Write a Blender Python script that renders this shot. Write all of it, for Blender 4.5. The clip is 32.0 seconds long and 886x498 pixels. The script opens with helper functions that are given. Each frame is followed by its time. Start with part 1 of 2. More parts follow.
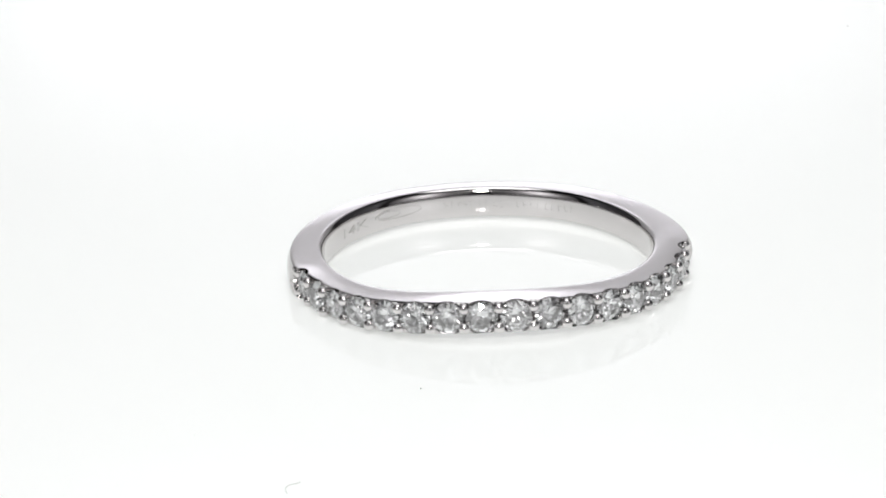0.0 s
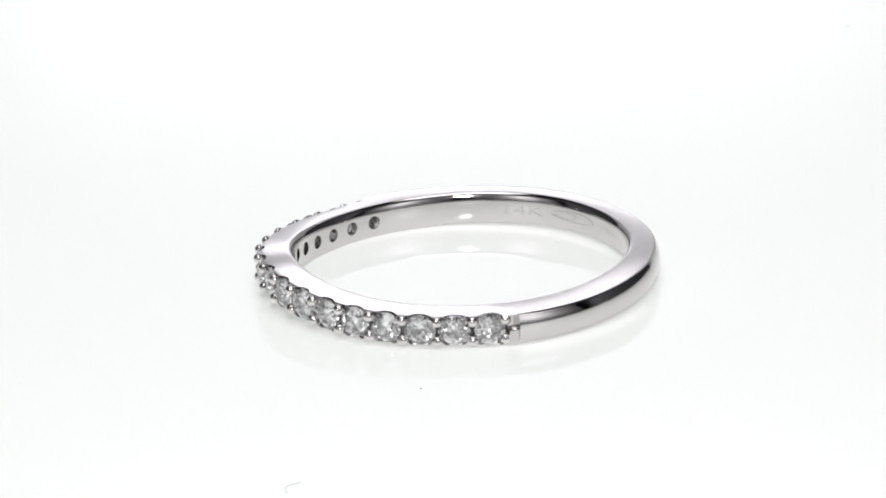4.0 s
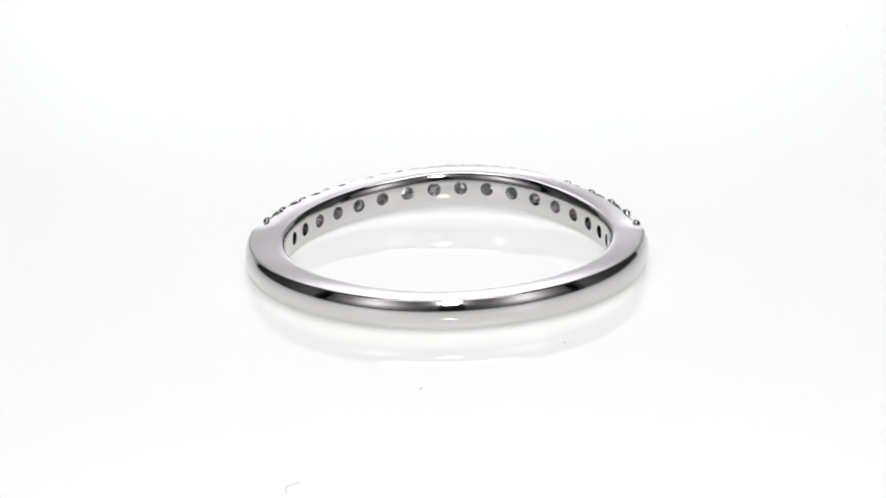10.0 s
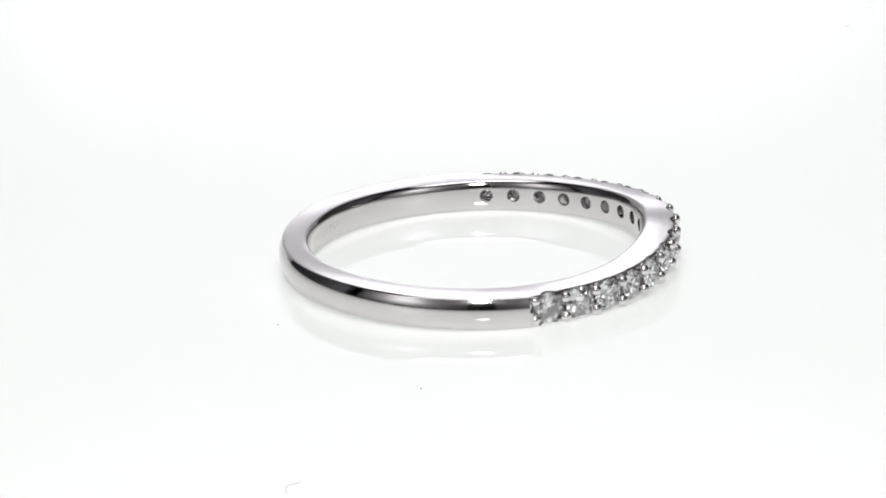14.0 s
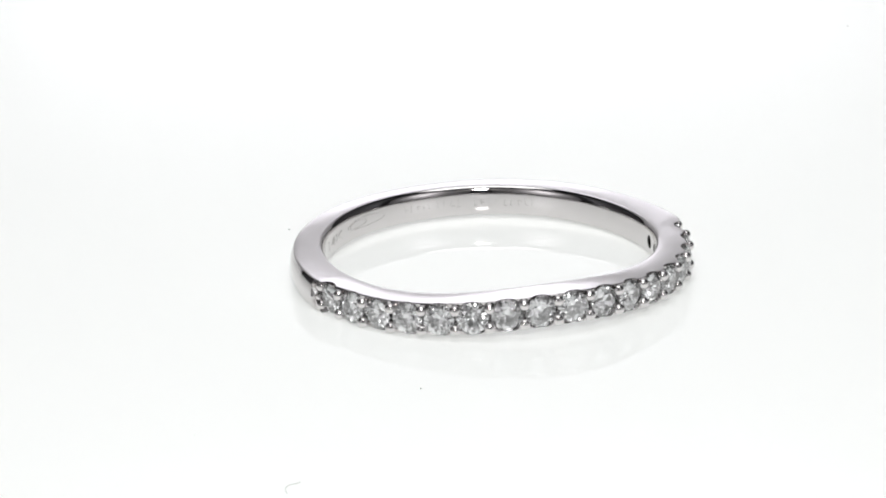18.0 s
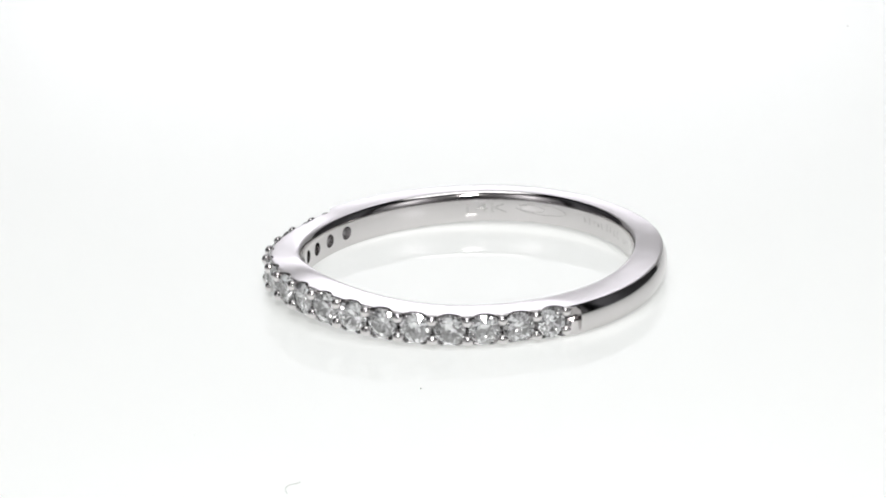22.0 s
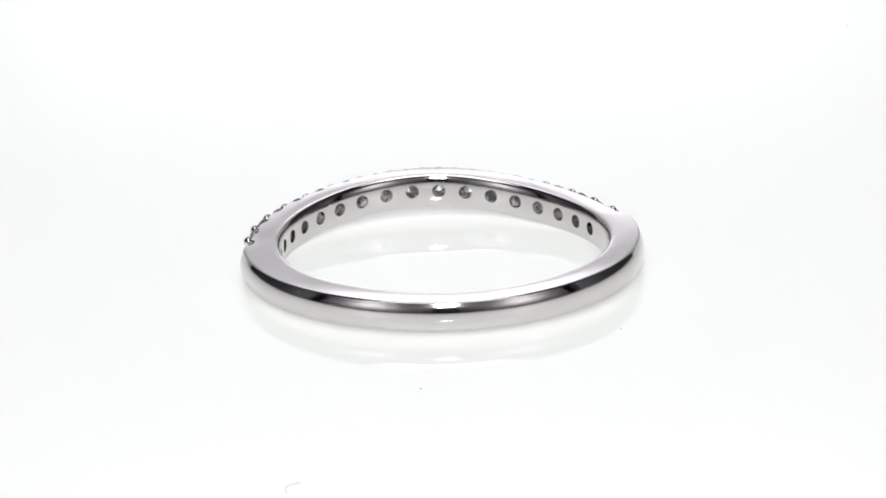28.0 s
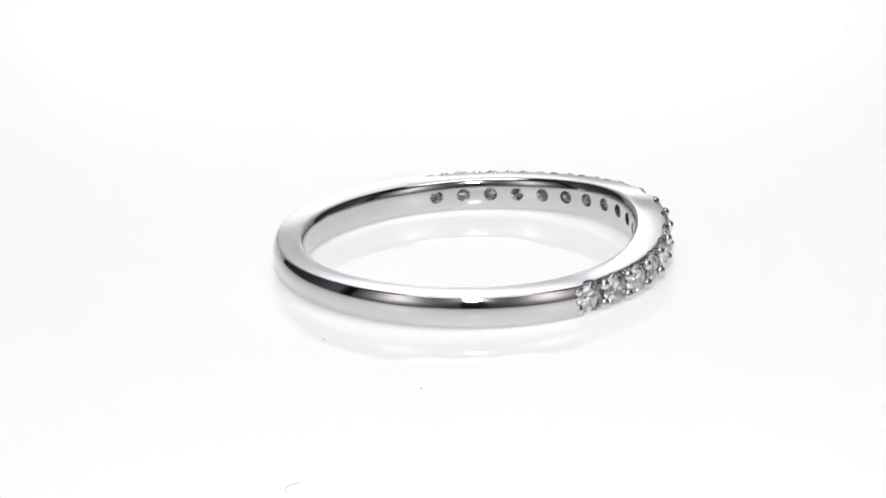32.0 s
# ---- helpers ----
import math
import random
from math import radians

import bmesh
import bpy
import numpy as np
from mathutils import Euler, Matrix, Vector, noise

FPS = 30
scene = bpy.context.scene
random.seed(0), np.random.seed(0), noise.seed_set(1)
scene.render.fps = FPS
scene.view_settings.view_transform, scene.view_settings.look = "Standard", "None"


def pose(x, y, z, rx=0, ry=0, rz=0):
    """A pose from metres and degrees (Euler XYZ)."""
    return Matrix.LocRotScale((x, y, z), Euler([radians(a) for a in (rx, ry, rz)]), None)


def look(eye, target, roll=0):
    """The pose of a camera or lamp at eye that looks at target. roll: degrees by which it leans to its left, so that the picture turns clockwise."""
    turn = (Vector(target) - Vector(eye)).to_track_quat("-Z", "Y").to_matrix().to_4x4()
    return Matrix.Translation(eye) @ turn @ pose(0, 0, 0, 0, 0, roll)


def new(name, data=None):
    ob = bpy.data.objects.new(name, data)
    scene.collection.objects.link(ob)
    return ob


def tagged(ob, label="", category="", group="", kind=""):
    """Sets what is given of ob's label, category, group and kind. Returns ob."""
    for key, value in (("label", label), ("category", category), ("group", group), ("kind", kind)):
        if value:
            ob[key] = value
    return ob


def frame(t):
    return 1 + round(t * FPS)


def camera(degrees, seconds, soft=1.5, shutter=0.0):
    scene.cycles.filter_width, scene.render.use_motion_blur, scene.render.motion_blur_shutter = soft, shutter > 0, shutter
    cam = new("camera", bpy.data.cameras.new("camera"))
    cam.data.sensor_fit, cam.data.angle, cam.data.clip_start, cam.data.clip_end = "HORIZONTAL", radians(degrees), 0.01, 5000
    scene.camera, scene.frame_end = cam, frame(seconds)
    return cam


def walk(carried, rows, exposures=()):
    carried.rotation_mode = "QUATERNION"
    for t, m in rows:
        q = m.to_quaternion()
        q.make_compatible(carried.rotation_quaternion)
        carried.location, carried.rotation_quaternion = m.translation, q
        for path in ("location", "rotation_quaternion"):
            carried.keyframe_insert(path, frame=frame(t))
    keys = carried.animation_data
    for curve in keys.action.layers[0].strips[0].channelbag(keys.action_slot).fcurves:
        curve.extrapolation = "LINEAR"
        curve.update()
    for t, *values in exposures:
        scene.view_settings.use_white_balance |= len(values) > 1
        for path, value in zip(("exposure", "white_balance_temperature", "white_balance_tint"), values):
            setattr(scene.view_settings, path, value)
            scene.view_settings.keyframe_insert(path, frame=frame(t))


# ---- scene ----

# ---- camera ----
MM = 0.001
SPIN = 19.108                    # degrees a second, clockwise from above
OFF = (1.176 * MM, -0.900 * MM)  # ring centre from the turntable's axis at the start
EYE = (-1.143 * MM, -215.34 * MM, 76.06 * MM)
AIM = (-1.143 * MM, 0.0, 1.213 * MM)

cam = camera(11.0, 32.0, soft=1.9)
walk(cam, [(0, look(EYE, AIM, -1.784)), (32, look(EYE, AIM, -1.784))])

# ---- light ----
world = bpy.data.worlds.new("world")
scene.world = world
world.use_nodes = True
world.node_tree.nodes["Background"].inputs["Color"].default_value = (0.9, 0.92, 1.0, 1)
world.node_tree.nodes["Background"].inputs["Strength"].default_value = 0.05
scene.view_settings.exposure = 0.0
scene.cycles.max_bounces, scene.cycles.glossy_bounces, scene.cycles.transmission_bounces = 16, 10, 12    # light goes round in the stones


def area_lamp(name, eye, target, sx, sy, power, colour=(1, 1, 1)):
    data = bpy.data.lights.new(name, "AREA")
    data.shape, data.size, data.size_y, data.energy, data.color = "RECTANGLE", sx, sy, power, colour
    ob = new(name, data)
    ob.matrix_world = look(eye, target)
    return ob


area_lamp("lamp_front", (0.0, -0.39, 0.262), (0, 0.0, 0), 0.058, 0.050, 0.9, (1.0, 0.985, 0.96))
for z0, z1, strength in ((0.064, 0.116, 7.5), (0.120, 0.190, 0.2), (0.196, 0.52, 7.5)):
    zm = (z0 + z1) / 2
    area_lamp("lamp_backdrop", (0.0, 0.395, zm), (0, 0.42, zm), 0.125, z1 - z0, strength * 0.125 * (z1 - z0), (0.95, 0.935, 1.0))
area_lamp("lamp_above", (0.0, -0.10, 0.52), (0, 0, 0), 0.46, 0.34, 1.28)
# unseen lamps added on the boards, for soft grey patches mirrored in the gold
for s in (-1, 1):
    area_lamp("lamp_board", (s * 0.168, -0.176, 0.15), (s * 0.225, -0.235, 0.145), 0.06, 0.12, 3.2)


# ---- materials ----
def material(name):
    m = bpy.data.materials.new(name)
    m.use_nodes = True
    return m, m.node_tree.nodes, m.node_tree.links, m.node_tree.nodes["Principled BSDF"]


def grain(nodes, links, scale, detail=3.0):
    co = nodes.new("ShaderNodeTexCoord")
    n = nodes.new("ShaderNodeTexNoise")
    n.inputs["Scale"].default_value, n.inputs["Detail"].default_value = scale, detail
    links.new(co.outputs["Object"], n.inputs["Vector"])
    return n


def ramp(nodes, links, source, low, high, a=0.3, b=0.7):
    r = nodes.new("ShaderNodeMapRange")
    r.inputs["From Min"].default_value, r.inputs["From Max"].default_value = a, b
    r.inputs["To Min"].default_value, r.inputs["To Max"].default_value = low, high
    links.new(source, r.inputs["Value"])
    return r.outputs["Result"]


def metal(name, colour, rough_low, rough_high, bump):
    m, nodes, links, p = material(name)
    p.inputs["Base Color"].default_value = (*colour, 1)
    p.inputs["Metallic"].default_value = 1.0
    wear = grain(nodes, links, 900.0)
    links.new(ramp(nodes, links, wear.outputs["Fac"], rough_low, rough_high), p.inputs["Roughness"])
    fine = grain(nodes, links, 5000.0)
    b = nodes.new("ShaderNodeBump")
    b.inputs["Strength"].default_value, b.inputs["Distance"].default_value = bump, 0.00002
    links.new(fine.outputs["Fac"], b.inputs["Height"])
    broad = grain(nodes, links, 800.0, 1.0)
    w = nodes.new("ShaderNodeBump")
    w.inputs["Strength"].default_value, w.inputs["Distance"].default_value = min(1.0, bump * 5), 0.00003
    links.new(broad.outputs["Fac"], w.inputs["Height"])
    links.new(b.outputs["Normal"], w.inputs["Normal"])
    links.new(w.outputs["Normal"], p.inputs["Normal"])
    return m


def plain(name, colour, rough, speckle=0.04, scale=60.0):
    m, nodes, links, p = material(name)
    n = grain(nodes, links, scale)
    mix = nodes.new("ShaderNodeMix")
    mix.data_type = "RGBA"
    mix.inputs["A"].default_value = (*colour, 1)
    mix.inputs["B"].default_value = (*[max(0, c * (1 - speckle)) for c in colour], 1)
    links.new(n.outputs["Fac"], mix.inputs["Factor"])
    links.new(mix.outputs["Result"], p.inputs["Base Color"])
    p.inputs["Roughness"].default_value = rough
    return m


GOLD = metal("white_gold", (0.65, 0.63, 0.63), 0.06, 0.12, 0.035)
BRIGHT = metal("polished_bead", (0.72, 0.70, 0.70), 0.05, 0.10, 0.0)
ENGRAVED = metal("engraved_gold", (0.61, 0.595, 0.59), 0.2, 0.35, 0.1)

DIAMOND, _n, _l, _p = material("diamond")
_p.inputs["Base Color"].default_value = (0.98, 0.99, 1.0, 1)
_p.inputs["Transmission Weight"].default_value = 1.0
_p.inputs["IOR"].default_value = 2.42
_p.inputs["Roughness"].default_value = 0.0

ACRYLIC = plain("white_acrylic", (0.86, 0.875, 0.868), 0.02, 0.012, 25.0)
_p = ACRYLIC.node_tree.nodes["Principled BSDF"]     # an even glow is added to lift the plate to white, no lamp beneath
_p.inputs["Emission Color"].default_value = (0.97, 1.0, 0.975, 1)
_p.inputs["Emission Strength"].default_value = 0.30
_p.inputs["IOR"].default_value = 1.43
PAPER = plain("white_paper", (0.85, 0.85, 0.86), 0.9)
GREYCARD = plain("grey_board", (0.02, 0.019, 0.02), 0.85)
BLACK = plain("black_cloth", (0.06, 0.06, 0.065), 0.95)
DUST = plain("dust", (0.12, 0.11, 0.10), 0.9, 0.3, 9000.0)
LINT = plain("lint", (0.80, 0.81, 0.80), 0.8, 0.1, 9000.0)


# ---- mesh helpers ----
def mesh_object(name, verts, faces, mat, smooth=True):
    me = bpy.data.meshes.new(name)
    me.from_pydata([tuple(v) for v in verts], [], faces)
    me.materials.append(mat)
    if smooth:
        me.shade_smooth()
    me.update()
    return new(name, me)


def part(name, ob, parent, label=""):
    ob.name = name
    ob.parent = parent
    if label:
        tagged(ob, label)
    return ob


def slab(name, x0, x1, y0, y1, z0, z1, mat):
    v = [(x, y, z) for z in (z0, z1) for x, y in ((x0, y0), (x1, y0), (x1, y1), (x0, y1))]
    f = [(3, 2, 1, 0), (4, 5, 6, 7), (0, 1, 5, 4), (1, 2, 6, 5), (2, 3, 7, 6), (3, 0, 4, 7)]
    return mesh_object(name, v, f, mat, False)


# ---- the photo booth round the turntable ----
Z_TABLE = -0.012
tagged(slab("ground", -1.5, 1.5, -1.5, 1.5, Z_TABLE - 0.03, Z_TABLE, PAPER), "white paper covered table top under the turntable", "table top", kind="structure")
tagged(slab("wall_back", -0.42, 0.42, 0.42, 0.43, Z_TABLE, 0.75, PAPER), "upright white paper backdrop", "backdrop", kind="structure")
for s, n in ((-1, "wall_left"), (1, "wall_right")):
    x0, x1 = sorted((s * 0.46, s * 0.47))
    tagged(slab(n, x0, x1, -0.10, 0.42, Z_TABLE, 0.60, BLACK), "black cloth side wall of the booth", "wall", kind="structure")
# unseen boards, added only to be mirrored in the band
for s, n in ((-1, "added_board_left"), (1, "added_board_right")):
    ob = slab(n, -0.24 if s > 0 else -0.17, 0.17 if s > 0 else 0.24, -0.004, 0.004, 0.03, 0.32, GREYCARD)
    ob.matrix_world = pose(s * 0.225, -0.235, Z_TABLE, 0, 0, s * 45)
    tagged(ob, "unseen grey board added beside the camera for the gold to mirror", "board", kind="structure")
tagged(slab("wall_rear", -1.5, 1.5, -1.52, -1.5, Z_TABLE, 1.6, BLACK), "dark room wall", "wall", kind="structure")
tagged(slab("wall_far", -1.5, 1.5, 1.5, 1.52, Z_TABLE, 1.6, BLACK), "dark room wall", "wall", kind="structure")
tagged(slab("wall_west", -1.52, -1.5, -1.5, 1.5, Z_TABLE, 1.6, BLACK), "dark room wall", "wall", kind="structure")
tagged(slab("wall_east", 1.5, 1.52, -1.5, 1.5, Z_TABLE, 1.6, BLACK), "dark room wall", "wall", kind="structure")
tagged(slab("ceiling", -1.5, 1.5, -1.5, 1.5, 1.6, 1.62, BLACK), "dark ceiling", "ceiling", kind="structure")


def disc(radius, z0, z1, bevel, seg, mat):
    """A round plate with rounded rims, resting at z0."""
    prof = [(0.0, z0), (radius - bevel, z0)]
    prof += [(radius - bevel + bevel * math.sin(a), z0 + bevel - bevel * math.cos(a)) for a in (0.4, 0.8, 1.2, math.pi / 2)]
    prof += [(radius - bevel + bevel * math.cos(a), z1 - bevel + bevel * math.sin(a)) for a in (0.0, 0.4, 0.8, 1.2, math.pi / 2)]
    bm = bmesh.new()
    rings = [[bm.verts.new((r * math.cos(2 * math.pi * i / seg), r * math.sin(2 * math.pi * i / seg), z)) for i in range(seg)] for r, z in prof[1:]]
    for a, b in zip(rings, rings[1:]):
        for i in range(seg):
            bm.faces.new((a[i], a[(i + 1) % seg], b[(i + 1) % seg], b[i]))
    bm.faces.new(rings[-1])
    bm.faces.new(rings[0][::-1])
    me = bpy.data.meshes.new("turntable")
    bm.to_mesh(me)
    bm.free()
    me.materials.append(mat)
    return new("turntable", me)


turntable = tagged(disc(0.20, Z_TABLE, 0.0, 0.002, 160, ACRYLIC), "round glossy white acrylic turntable plate with an added glow", "turntable")

# ---- the ring ----
R_OUT = 10.12          # greatest radius of the domed shank
R_SET = 9.46           # radius of the half that holds the stones
R_GIRDLE = 9.48        # where the stones' girdles sit
MID = 276.4            # middle stone
ENDS = (190.4, 364.0)   # where the stone row meets the plain shank


def stone_angle(k):
    return MID + 9.9 * k + 0.0012 * k ** 3


def waves(deg, rows):
    """A sum of waves round the ring, from rows of (times round, cosine, sine)."""
    return sum(c * math.cos(radians(n * deg)) + q * math.sin(radians(n * deg)) for n, c, q in rows)


def bow(deg):
    """How far the wavy band is lifted: a high crest under the stones, a low one opposite."""
    return waves(deg, ((1, -0.004, -0.128), (2, -0.160, -0.050), (3, -0.016, 0.084), (4, 0.029, -0.009), (5, 0.004, -0.020)))


def inner(deg):
    """Radius of the inner wall; the band is thickest at the shoulders."""
    return 8.15 + waves(deg, ((1, -0.113, 0.358), (2, -0.097, -0.129)))


def swell(deg):
    return waves(deg, ((2, -0.058, -0.073),))


def rim_top(deg):
    return 1.80 + bow(deg)


def rim_foot(deg):
    return 0.155 + bow(deg) + 0.042 * math.cos(radians(deg)) + 0.086 * math.sin(radians(deg))


def at(deg, r, z):
    """A point of the ring, z counted from the middle of the band's width."""
    a = radians(deg)
    return Vector((r * math.cos(a), r * math.sin(a), z + (rim_top(deg) + rim_foot(deg)) / 2)) * MM


def arc(cx, cz, rx, rz, a0, a1, n):
    return [(cx + rx * math.cos(radians(a0 + (a1 - a0) * i / n)), cz + rz * math.sin(radians(a0 + (a1 - a0) * i / n))) for i in range(n + 1)]


DOME = 3.2             # the inner wall bulges inward with this radius


def bulge(z):
    return DOME - math.sqrt(DOME * DOME - z * z)


def half(ri, h, w, d, ridge, crown, face):
    """Half of a section: up the domed inner wall, over its edge and the side face, round the ridge and down the outer face."""
    lean = math.asin((h - 0.75 * d) / DOME)
    a = math.atan(math.tan(lean) * d / w)
    zt = h - d * (1 - math.sin(a))
    p = [(ri + bulge(zt * u), zt * u) for u in (0.0, 0.15, 0.3, 0.45, 0.6, 0.75, 0.9)]
    p += arc(ri + bulge(zt) + w * math.cos(a), h - d, w, d, 180 - math.degrees(a), 90, 7)
    x0, x1 = p[-1][0], ridge - 0.11
    p += [(x0 + (x1 - x0) * u, h - crown * u ** 1.5) for u in (0.1, 0.2, 0.35, 0.5, 0.65, 0.8, 0.92, 1.0)]
    z1 = p[-1][1]
    r2, z2 = face(1.0)
    p += [(x1 + (r2 - x1) * a, z1 - (z1 - z2) * b) for a, b in ((0.40, 0.12), (0.70, 0.34), (0.90, 0.66))]
    return p + [face(1 - i / 10) for i in range(11)]


def section(deg, is_set):
    ri, h = inner(deg), (rim_top(deg) - rim_foot(deg)) / 2
    if is_set:
        near = min(deg - ENDS[0], ENDS[1] - deg)
        flare = math.exp(-(near / 8.0) ** 2)
        ridge = R_SET + swell(deg) + 0.48 * flare

        def face(u):
            """The outer face, hollowed out beside the shank."""
            return ridge + 0.004 - 0.40 * flare * (1 - u ** 24), u * (h - 0.14)

        top = half(ri, h, 0.28, 0.55, ridge, 0.06 + 0.03 * (1 - flare), face)
        under = half(ri, h, 0.16, 0.20, ridge, 0.03, lambda u: (ridge + 0.004, u * (h - 0.08)))
    else:

        def face(u):
            return R_OUT + swell(deg) - 0.18 * u ** 2.16, u * (h - 0.14)

        ridge = face(1.0)[0]
        top = half(ri, h, 0.28, 0.55, ridge, 0.06, face)
        under = half(ri, h, 0.16, 0.20, ridge, 0.03, face)
    return top + [(r, -z) for r, z in under[-2:0:-1]]


def band_mesh():
    a0, a1 = ENDS
    n = 400
    stops = [(a0 + (a1 - a0) * i / n, True) for i in range(n + 1)]
    stops += [(a1 + 0.12 + (360 - (a1 - a0) - 0.24) * i / n, False) for i in range(n + 1)]
    verts, faces = [], []
    m = len(section(0, True))
    for deg, is_set in stops:
        verts += [at(deg, r, z) for r, z in section(deg, is_set)]
    k = len(stops)
    for i in range(k):
        for j in range(m):
            a, b = i * m, ((i + 1) % k) * m
            faces.append((a + j, b + j, b + (j + 1) % m, a + (j + 1) % m))
    return mesh_object("band", verts, faces, GOLD)


def frame_at(deg, r, z=0.0):
    """A pose on the band, its z axis pointing outward, its x axis along the band."""
    out = Vector((math.cos(radians(deg)), math.sin(radians(deg)), 0))
    along = (at(deg + 0.5, r, 0) - at(deg - 0.5, r, 0)).normalized()
    up = out.cross(along)
    m = Matrix((along, up, out)).transposed().to_4x4()
    m.translation = at(deg, r, z)
    return m


def lathe(profile, seg, turn=0.0):
    """Verts and faces of a closed turned solid from (radius, height) rows."""
    v, f = [], []
    for r, h in profile:
        v += [Vector((r * math.cos(2 * math.pi * i / seg + turn), r * math.sin(2 * math.pi * i / seg + turn), h)) * MM for i in range(seg)]
    n = len(profile)
    for j in range(n - 1):
        for i in range(seg):
            a, b = j * seg + i, j * seg + (i + 1) % seg
            f.append((a, b, b + seg, a + seg))
    f.append(tuple(range(seg))[::-1])
    f.append(tuple(range((n - 1) * seg, n * seg)))
    return v, f


def cut_seats(band):
    """Cut a scalloped seat for each stone and the hole behind it, every other stone at a time."""
    v, f = lathe([(0.34, -2.2), (0.34, -0.52), (0.50, -0.30), (0.76, -0.22), (0.83, -0.11), (0.89, 0.03), (0.92, 0.25), (0.92, 1.0)], 48)
    for first in (-8, -7):
        verts, faces = [], []
        for k in range(first, 9, 2):
            m = frame_at(stone_angle(k), R_GIRDLE)
            o = len(verts)
            verts += [m @ p for p in v]
            faces += [tuple(i + o for i in q) for q in f]
        cutter = mesh_object("cutter", verts, faces, GOLD, False)
        mod = band.modifiers.new("seats", "BOOLEAN")
        mod.operation, mod.object, mod.solver = "DIFFERENCE", cutter, "EXACT"
        bpy.context.view_layer.update()
        done = bpy.data.meshes.new_from_object(band.evaluated_get(bpy.context.evaluated_depsgraph_get()))
        band.modifiers.clear()
        band.data = done
        bpy.data.objects.remove(cutter)
    done.name = "band"
    done.set_sharp_from_angle(angle=radians(32))


def brilliant(seed):
    """A small round brilliant, girdle radius 0.76, its table upward, cut a little unevenly."""
    rnd = random.Random(seed)
    g = 0.63

    def row(n, r, z, turn=0.0, loose=0.0):
        out = []
        for i in range(n):
            a = 2 * math.pi * (i + turn + rnd.uniform(-2, 2) * loose) / n
            q = r * (1 + rnd.uniform(-1, 1) * loose)
            out.append(Vector((q * math.cos(a), q * math.sin(a), z + rnd.uniform(-0.5, 0.5) * loose)))
        return out

    v = row(8, 0.355, 0.200, 0.0, 0.035) + row(8, 0.49, 0.120, 0.5, 0.035) + row(16, g, 0.02) + row(16, g, -0.02)
    deep = (0.565, 0.50, 0.535, 0.59, 0.515, 0.55)[seed % 6]
    v += row(8, 0.16, -deep + (deep - 0.02) / g * 0.16 * math.cos(math.pi / 8), 0.5, 0.05) + [Vector((0.0, 0.0, -deep))]
    f = [tuple(range(8))]
    for i in range(8):
        j, s = (i + 1) % 8, 8 + i
        f.append((j, i, s))
        f += [(i, 16 + 2 * i, 17 + 2 * i), (i, 17 + 2 * i, s)]
        f += [(s, 17 + 2 * i, 16 + (2 * i + 2) % 16), (s, 16 + (2 * i + 2) % 16, j)]
    for i in range(16):
        j = (i + 1) % 16
        f += [(16 + j, 16 + i, 32 + i), (16 + j, 32 + i, 32 + j)]
        if i % 2 == 0:
            a, b = 48 + (i // 2 + 7) % 8, 48 + i // 2
            f += [(56, a, 32 + i, b), (b, 32 + i, 32 + j), (b, 32 + j, 32 + (i + 2) % 16)]
    me = bpy.data.meshes.new("stone")
    me.from_pydata([(p.x * 1.21 * MM, p.y * 1.21 * MM, p.z * 1.16 * MM) for p in v], [], f)
    me.materials.append(DIAMOND)
    bm = bmesh.new()
    bm.from_mesh(me)
    bmesh.ops.recalc_face_normals(bm, faces=bm.faces)
    bm.to_mesh(me)
    bm.free()
    return me


def bead():
    """A prong: a short stem with a rounded head, pointing along z."""
    prof = [(0.18, -0.30), (0.205, -0.05)]
    prof += [(0.285 * math.cos(radians(a)), 0.02 + 0.26 * math.sin(radians(a))) for a in (-15, 5, 25, 45, 62, 78, 88)]
    v, f = lathe(prof, 14)
    me = bpy.data.meshes.new("prong")
    me.from_pydata([tuple(p) for p in v], [], f)
    me.materials.append(BRIGHT)
    me.shade_smooth()
    return me


def diamond_ring():
    ring = new("diamond_ring")
    tagged(ring, "polished white gold band with seventeen diamonds lying on white acrylic", "ring")
    band = part("band", band_mesh(), ring, "polished white gold band, bowed under the stones")
    bpy.context.view_layer.update()
    cut_seats(band)
    cuts = [brilliant(i) for i in range(6)]
    for k in range(-8, 9):
        ob = part("stone", new("stone", cuts[(k * 5) % 6]), ring, "clear round brilliant-cut diamond")
        ob.matrix_basis = frame_at(stone_angle(k), R_GIRDLE) @ pose(0, 0, 0, random.uniform(-8, 8), random.uniform(-8, 8), random.uniform(-22, 22))
    pm = bead()
    for k in range(-8, 10):
        deg = stone_angle(max(-8.43, min(8.43, k - 0.5)))
        for s in (-1, 1):
            ob = part("prong", new("prong", pm), ring, "small rounded white gold prong")
            ob.matrix_basis = frame_at(deg, 9.60, 0.46 if s > 0 else -0.50) @ pose(0, 0, 0, s * random.uniform(-4, 6), random.uniform(-6, 6), 0)
    return ring


ring = diamond_ring()


# ---- engraving inside the shank ----
def inside(deg, z, lift=0.012):
    """A point just proud of the inner wall, z counted from the band's middle."""
    return at(deg, inner(deg) + bulge(z) - lift, z)


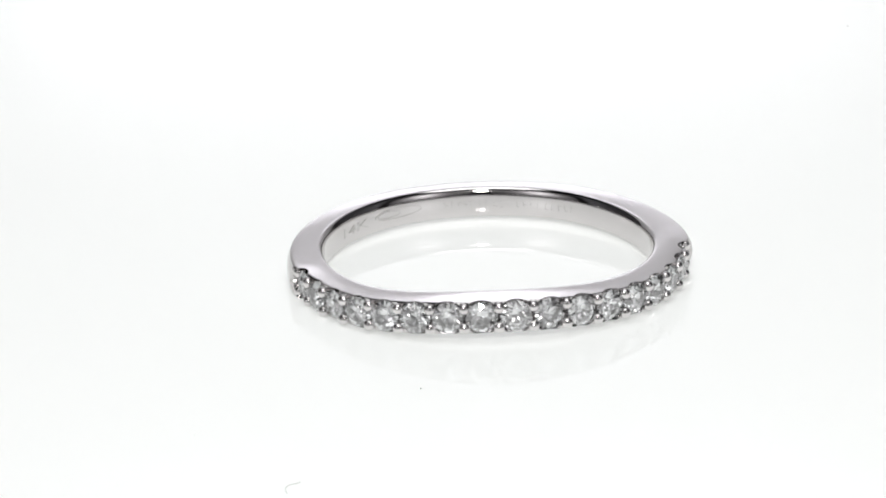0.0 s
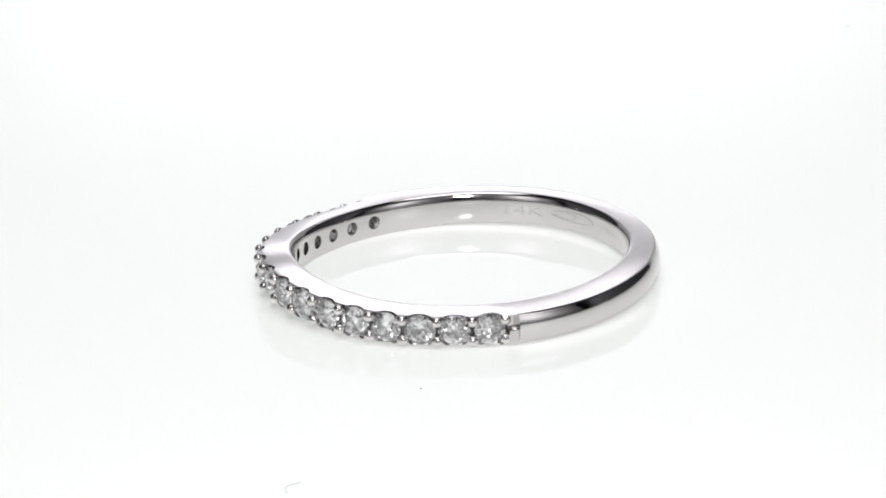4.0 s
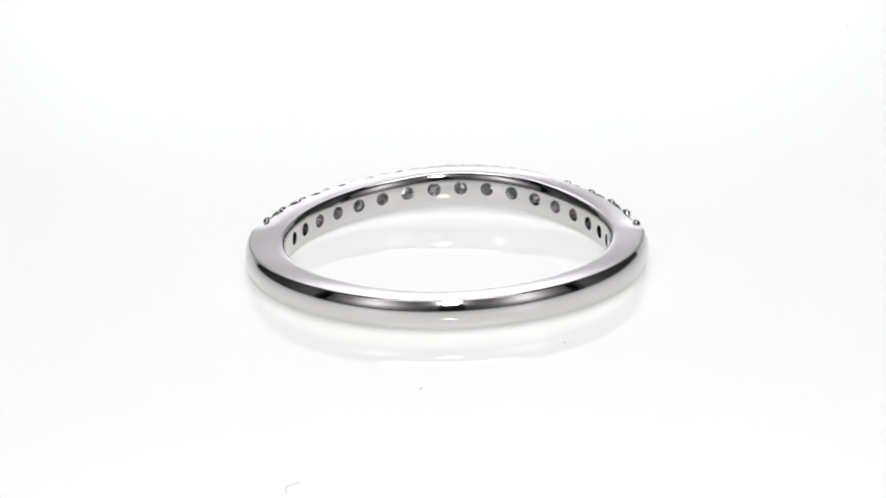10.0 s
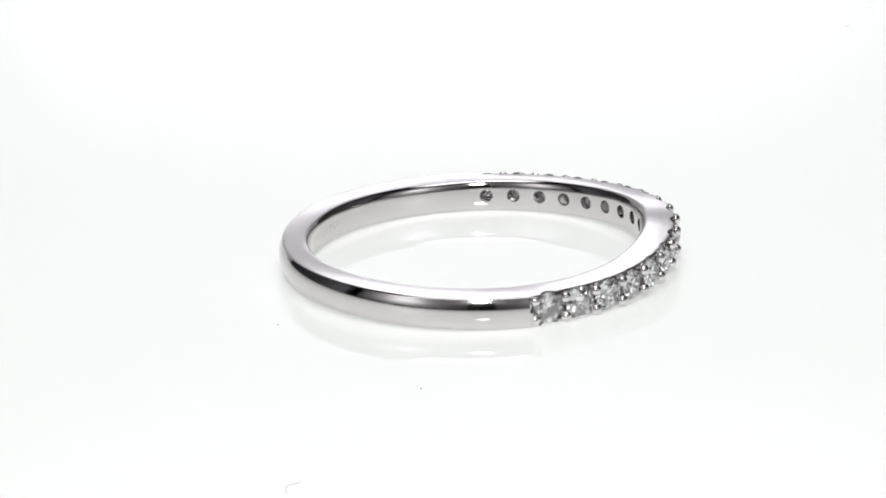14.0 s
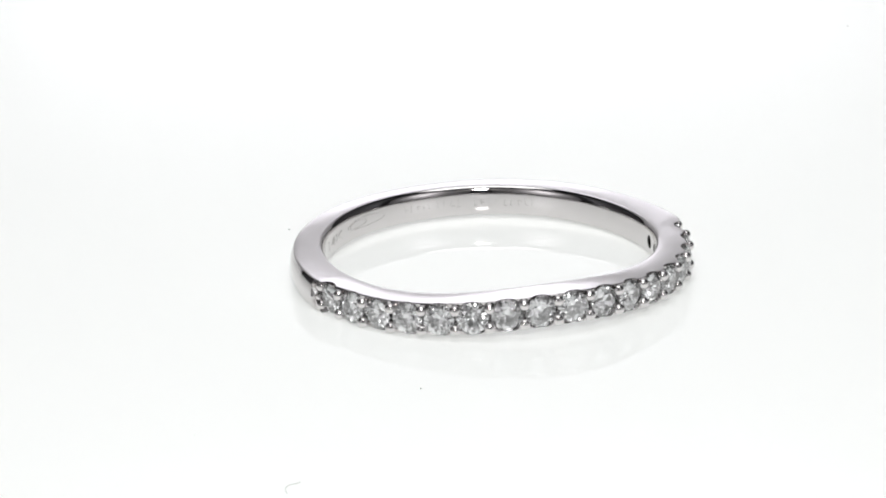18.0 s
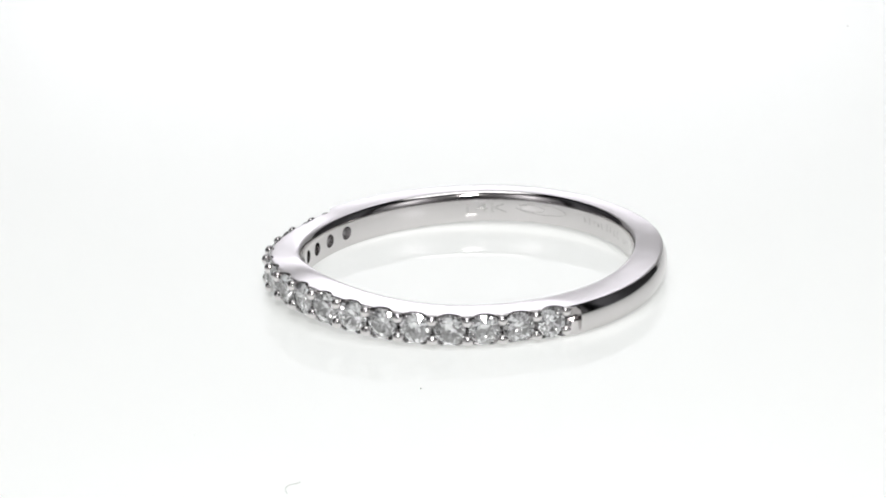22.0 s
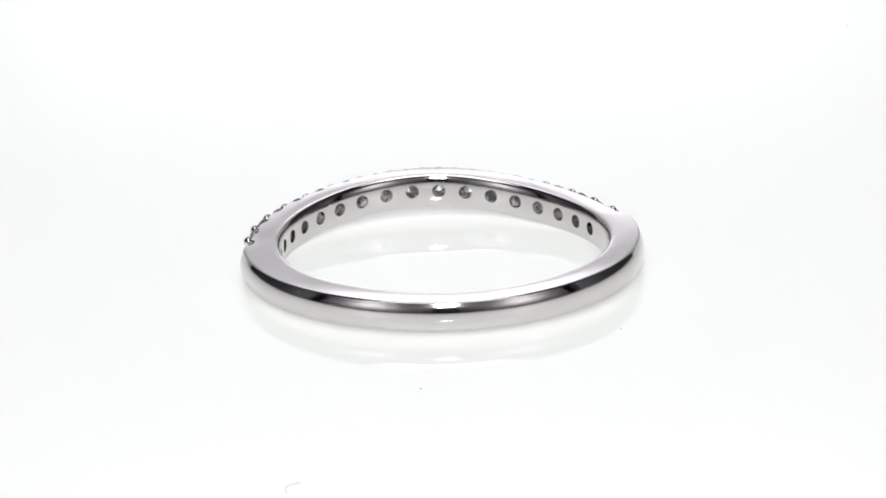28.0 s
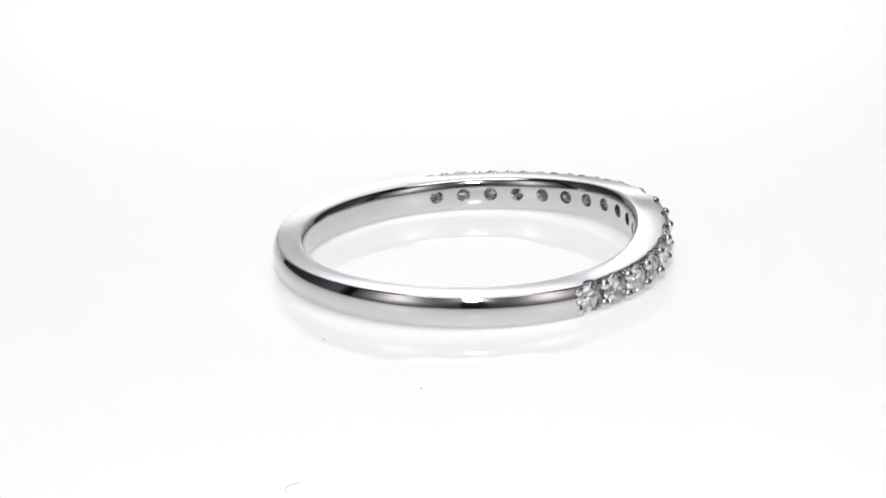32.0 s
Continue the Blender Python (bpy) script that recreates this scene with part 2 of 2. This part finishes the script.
def stroke(points, width):
    """Verts and faces of a thin flat line along (deg, z) points."""
    v, f = [], []
    n = len(points)
    for i, (a, z) in enumerate(points):
        a0, z0 = points[max(i - 1, 0)]
        a1, z1 = points[min(i + 1, n - 1)]
        dx, dz = (a1 - a0) * 0.146, z1 - z0
        l = math.hypot(dx, dz) or 1.0
        ox, oz = -dz / l * width / 2 / 0.146, dx / l * width / 2
        v += [inside(a + ox, z + oz), inside(a - ox, z - oz)]
    for i in range(n - 1):
        f.append((2 * i, 2 * i + 1, 2 * i + 3, 2 * i + 2))
    return v, f


def engraved(lines, width, label):
    verts, faces = [], []
    for line in lines:
        v, f = stroke(line, width)
        o = len(verts)
        verts += v
        faces += [tuple(i + o for i in q) for q in f]
    return part("engraving", mesh_object("engraving", verts, faces, ENGRAVED), ring, label)


def oval(mid, z, half, high, n=40):
    return [(mid + half * math.cos(2 * math.pi * i / n), z + high * math.sin(2 * math.pi * i / n)) for i in range(n + 1)]


def stamp(text, first, last, z, high):
    """Stamped characters that read along the inner wall from the angle first to last."""
    cu = bpy.data.curves.new("engraving", "FONT")
    cu.body = text
    cu.resolution_u = 3
    tmp = new("engraving", cu)
    bpy.context.view_layer.update()
    me = bpy.data.meshes.new_from_object(tmp.evaluated_get(bpy.context.evaluated_depsgraph_get()))
    bpy.data.objects.remove(tmp)
    xs, ys = [v.co.x for v in me.vertices], [v.co.y for v in me.vertices]
    x0, x1, y0, y1 = min(xs), max(xs), min(ys), max(ys)
    for v in me.vertices:
        v.co = inside(first + (last - first) * (v.co.x - x0) / (x1 - x0), z + high * ((v.co.y - y0) / (y1 - y0) - 0.5))
    me.materials.append(ENGRAVED)
    part("engraving", new("engraving", me), ring, "stamped gold purity mark inside the band")


stamp("14K", 148.5, 134.5, -0.06, 0.46)
engraved([oval(122.0, 0.0, 9.2, 0.27), oval(125.5, 0.0, 4.6, 0.17)], 0.035, "stamped oval outline")
_bars = []
_worn = random.Random(14)
for first, step in ((104.5, 2.35), (80.0, 2.6)):
    for i in range(9):
        a = first - i * step + _worn.uniform(-0.4, 0.4)
        low, high, lean = _worn.uniform(-0.30, -0.12), _worn.uniform(0.02, 0.17), _worn.uniform(-0.5, 0.5)
        _bars.append([(a, low), (a + lean, high)])
        if _worn.random() < 0.55:
            z = _worn.choice((low + 0.02, (low + high) / 2, high - 0.02))
            _bars.append([(a, z), (a - _worn.uniform(0.7, 1.5), z + _worn.uniform(-0.04, 0.04))])
engraved(_bars, 0.02, "worn unreadable engraving inside the band")


# ---- dust on the plate ----
def speck(x, y, size, seed):
    rnd = random.Random(seed)
    bm = bmesh.new()
    bmesh.ops.create_icosphere(bm, subdivisions=2, radius=size * MM)
    for v in bm.verts:
        v.co *= rnd.uniform(0.75, 1.2)
        v.co.z *= 0.6
    low = min(v.co.z for v in bm.verts)
    for v in bm.verts:
        v.co.z -= low
    me = bpy.data.meshes.new("dust_speck")
    bm.to_mesh(me)
    bm.free()
    me.materials.append(DUST)
    ob = tagged(new("dust_speck", me), "tiny dark dust speck on the white plate", "dust", "dust on the plate")
    ob.location = (x * MM, y * MM, 0)
    return ob


def fibre():
    """A short curled lint fibre."""
    pts = [(-8.30, -28.50), (-8.38, -28.10), (-8.32, -27.70), (-8.14, -27.50), (-7.92, -27.40), (-7.74, -27.24)]
    cu = bpy.data.curves.new("lint_fibre", "CURVE")
    cu.dimensions, cu.bevel_depth, cu.bevel_resolution = "3D", 0.026 * MM, 2
    sp = cu.splines.new("BEZIER")
    sp.bezier_points.add(len(pts) - 1)
    for b, (x, y) in zip(sp.bezier_points, pts):
        b.co = (x * MM, y * MM, 0.027 * MM)
        b.handle_left_type = b.handle_right_type = "AUTO"
    cu.materials.append(LINT)
    ob = new("lint_fibre", cu)
    bpy.context.view_layer.update()
    me = bpy.data.meshes.new_from_object(ob.evaluated_get(bpy.context.evaluated_depsgraph_get()))
    bpy.data.objects.remove(ob)
    return tagged(new("lint_fibre", me), "short curled pale grey lint fibre on the plate", "fibre")


fibre()
riding_speck = speck(-6.65, 9.40, 0.04, 3)
DUST_Z = rim_top(152.0) - 0.035
ring_dust = speck(-6.90, 3.40, 0.024, 6)
ring_dust.location.z = DUST_Z * MM
tagged(ring_dust, "tiny dark dust speck on the gold band", "dust")
speck(-2.37, -16.17, 0.04, 5)
speck(22.70, 40.55, 0.035, 7)
speck(-12.66, -21.16, 0.025, 9)


# ---- movement ----
def turned(t):
    """Degrees turned by t seconds; the plate runs a little unevenly once a turn."""
    return SPIN * t + 0.63 * (1 - math.cos(radians(SPIN * (t - 1.0))))


def spun(t, x, y, z=0.0):
    a = radians(-turned(t))
    return pose(x * math.cos(a) - y * math.sin(a), x * math.sin(a) + y * math.cos(a), z, 0, 0, -turned(t))


def motions():
    times = [i * 0.5 for i in range(65)]
    walk(turntable, [(t, spun(t, 0, 0)) for t in times])
    walk(ring, [(t, spun(t, *OFF)) for t in times])
    walk(riding_speck, [(t, spun(t, -6.65 * MM, 9.40 * MM)) for t in times])
    walk(ring_dust, [(t, spun(t, -6.90 * MM, 3.40 * MM, DUST_Z * MM)) for t in times])


motions()
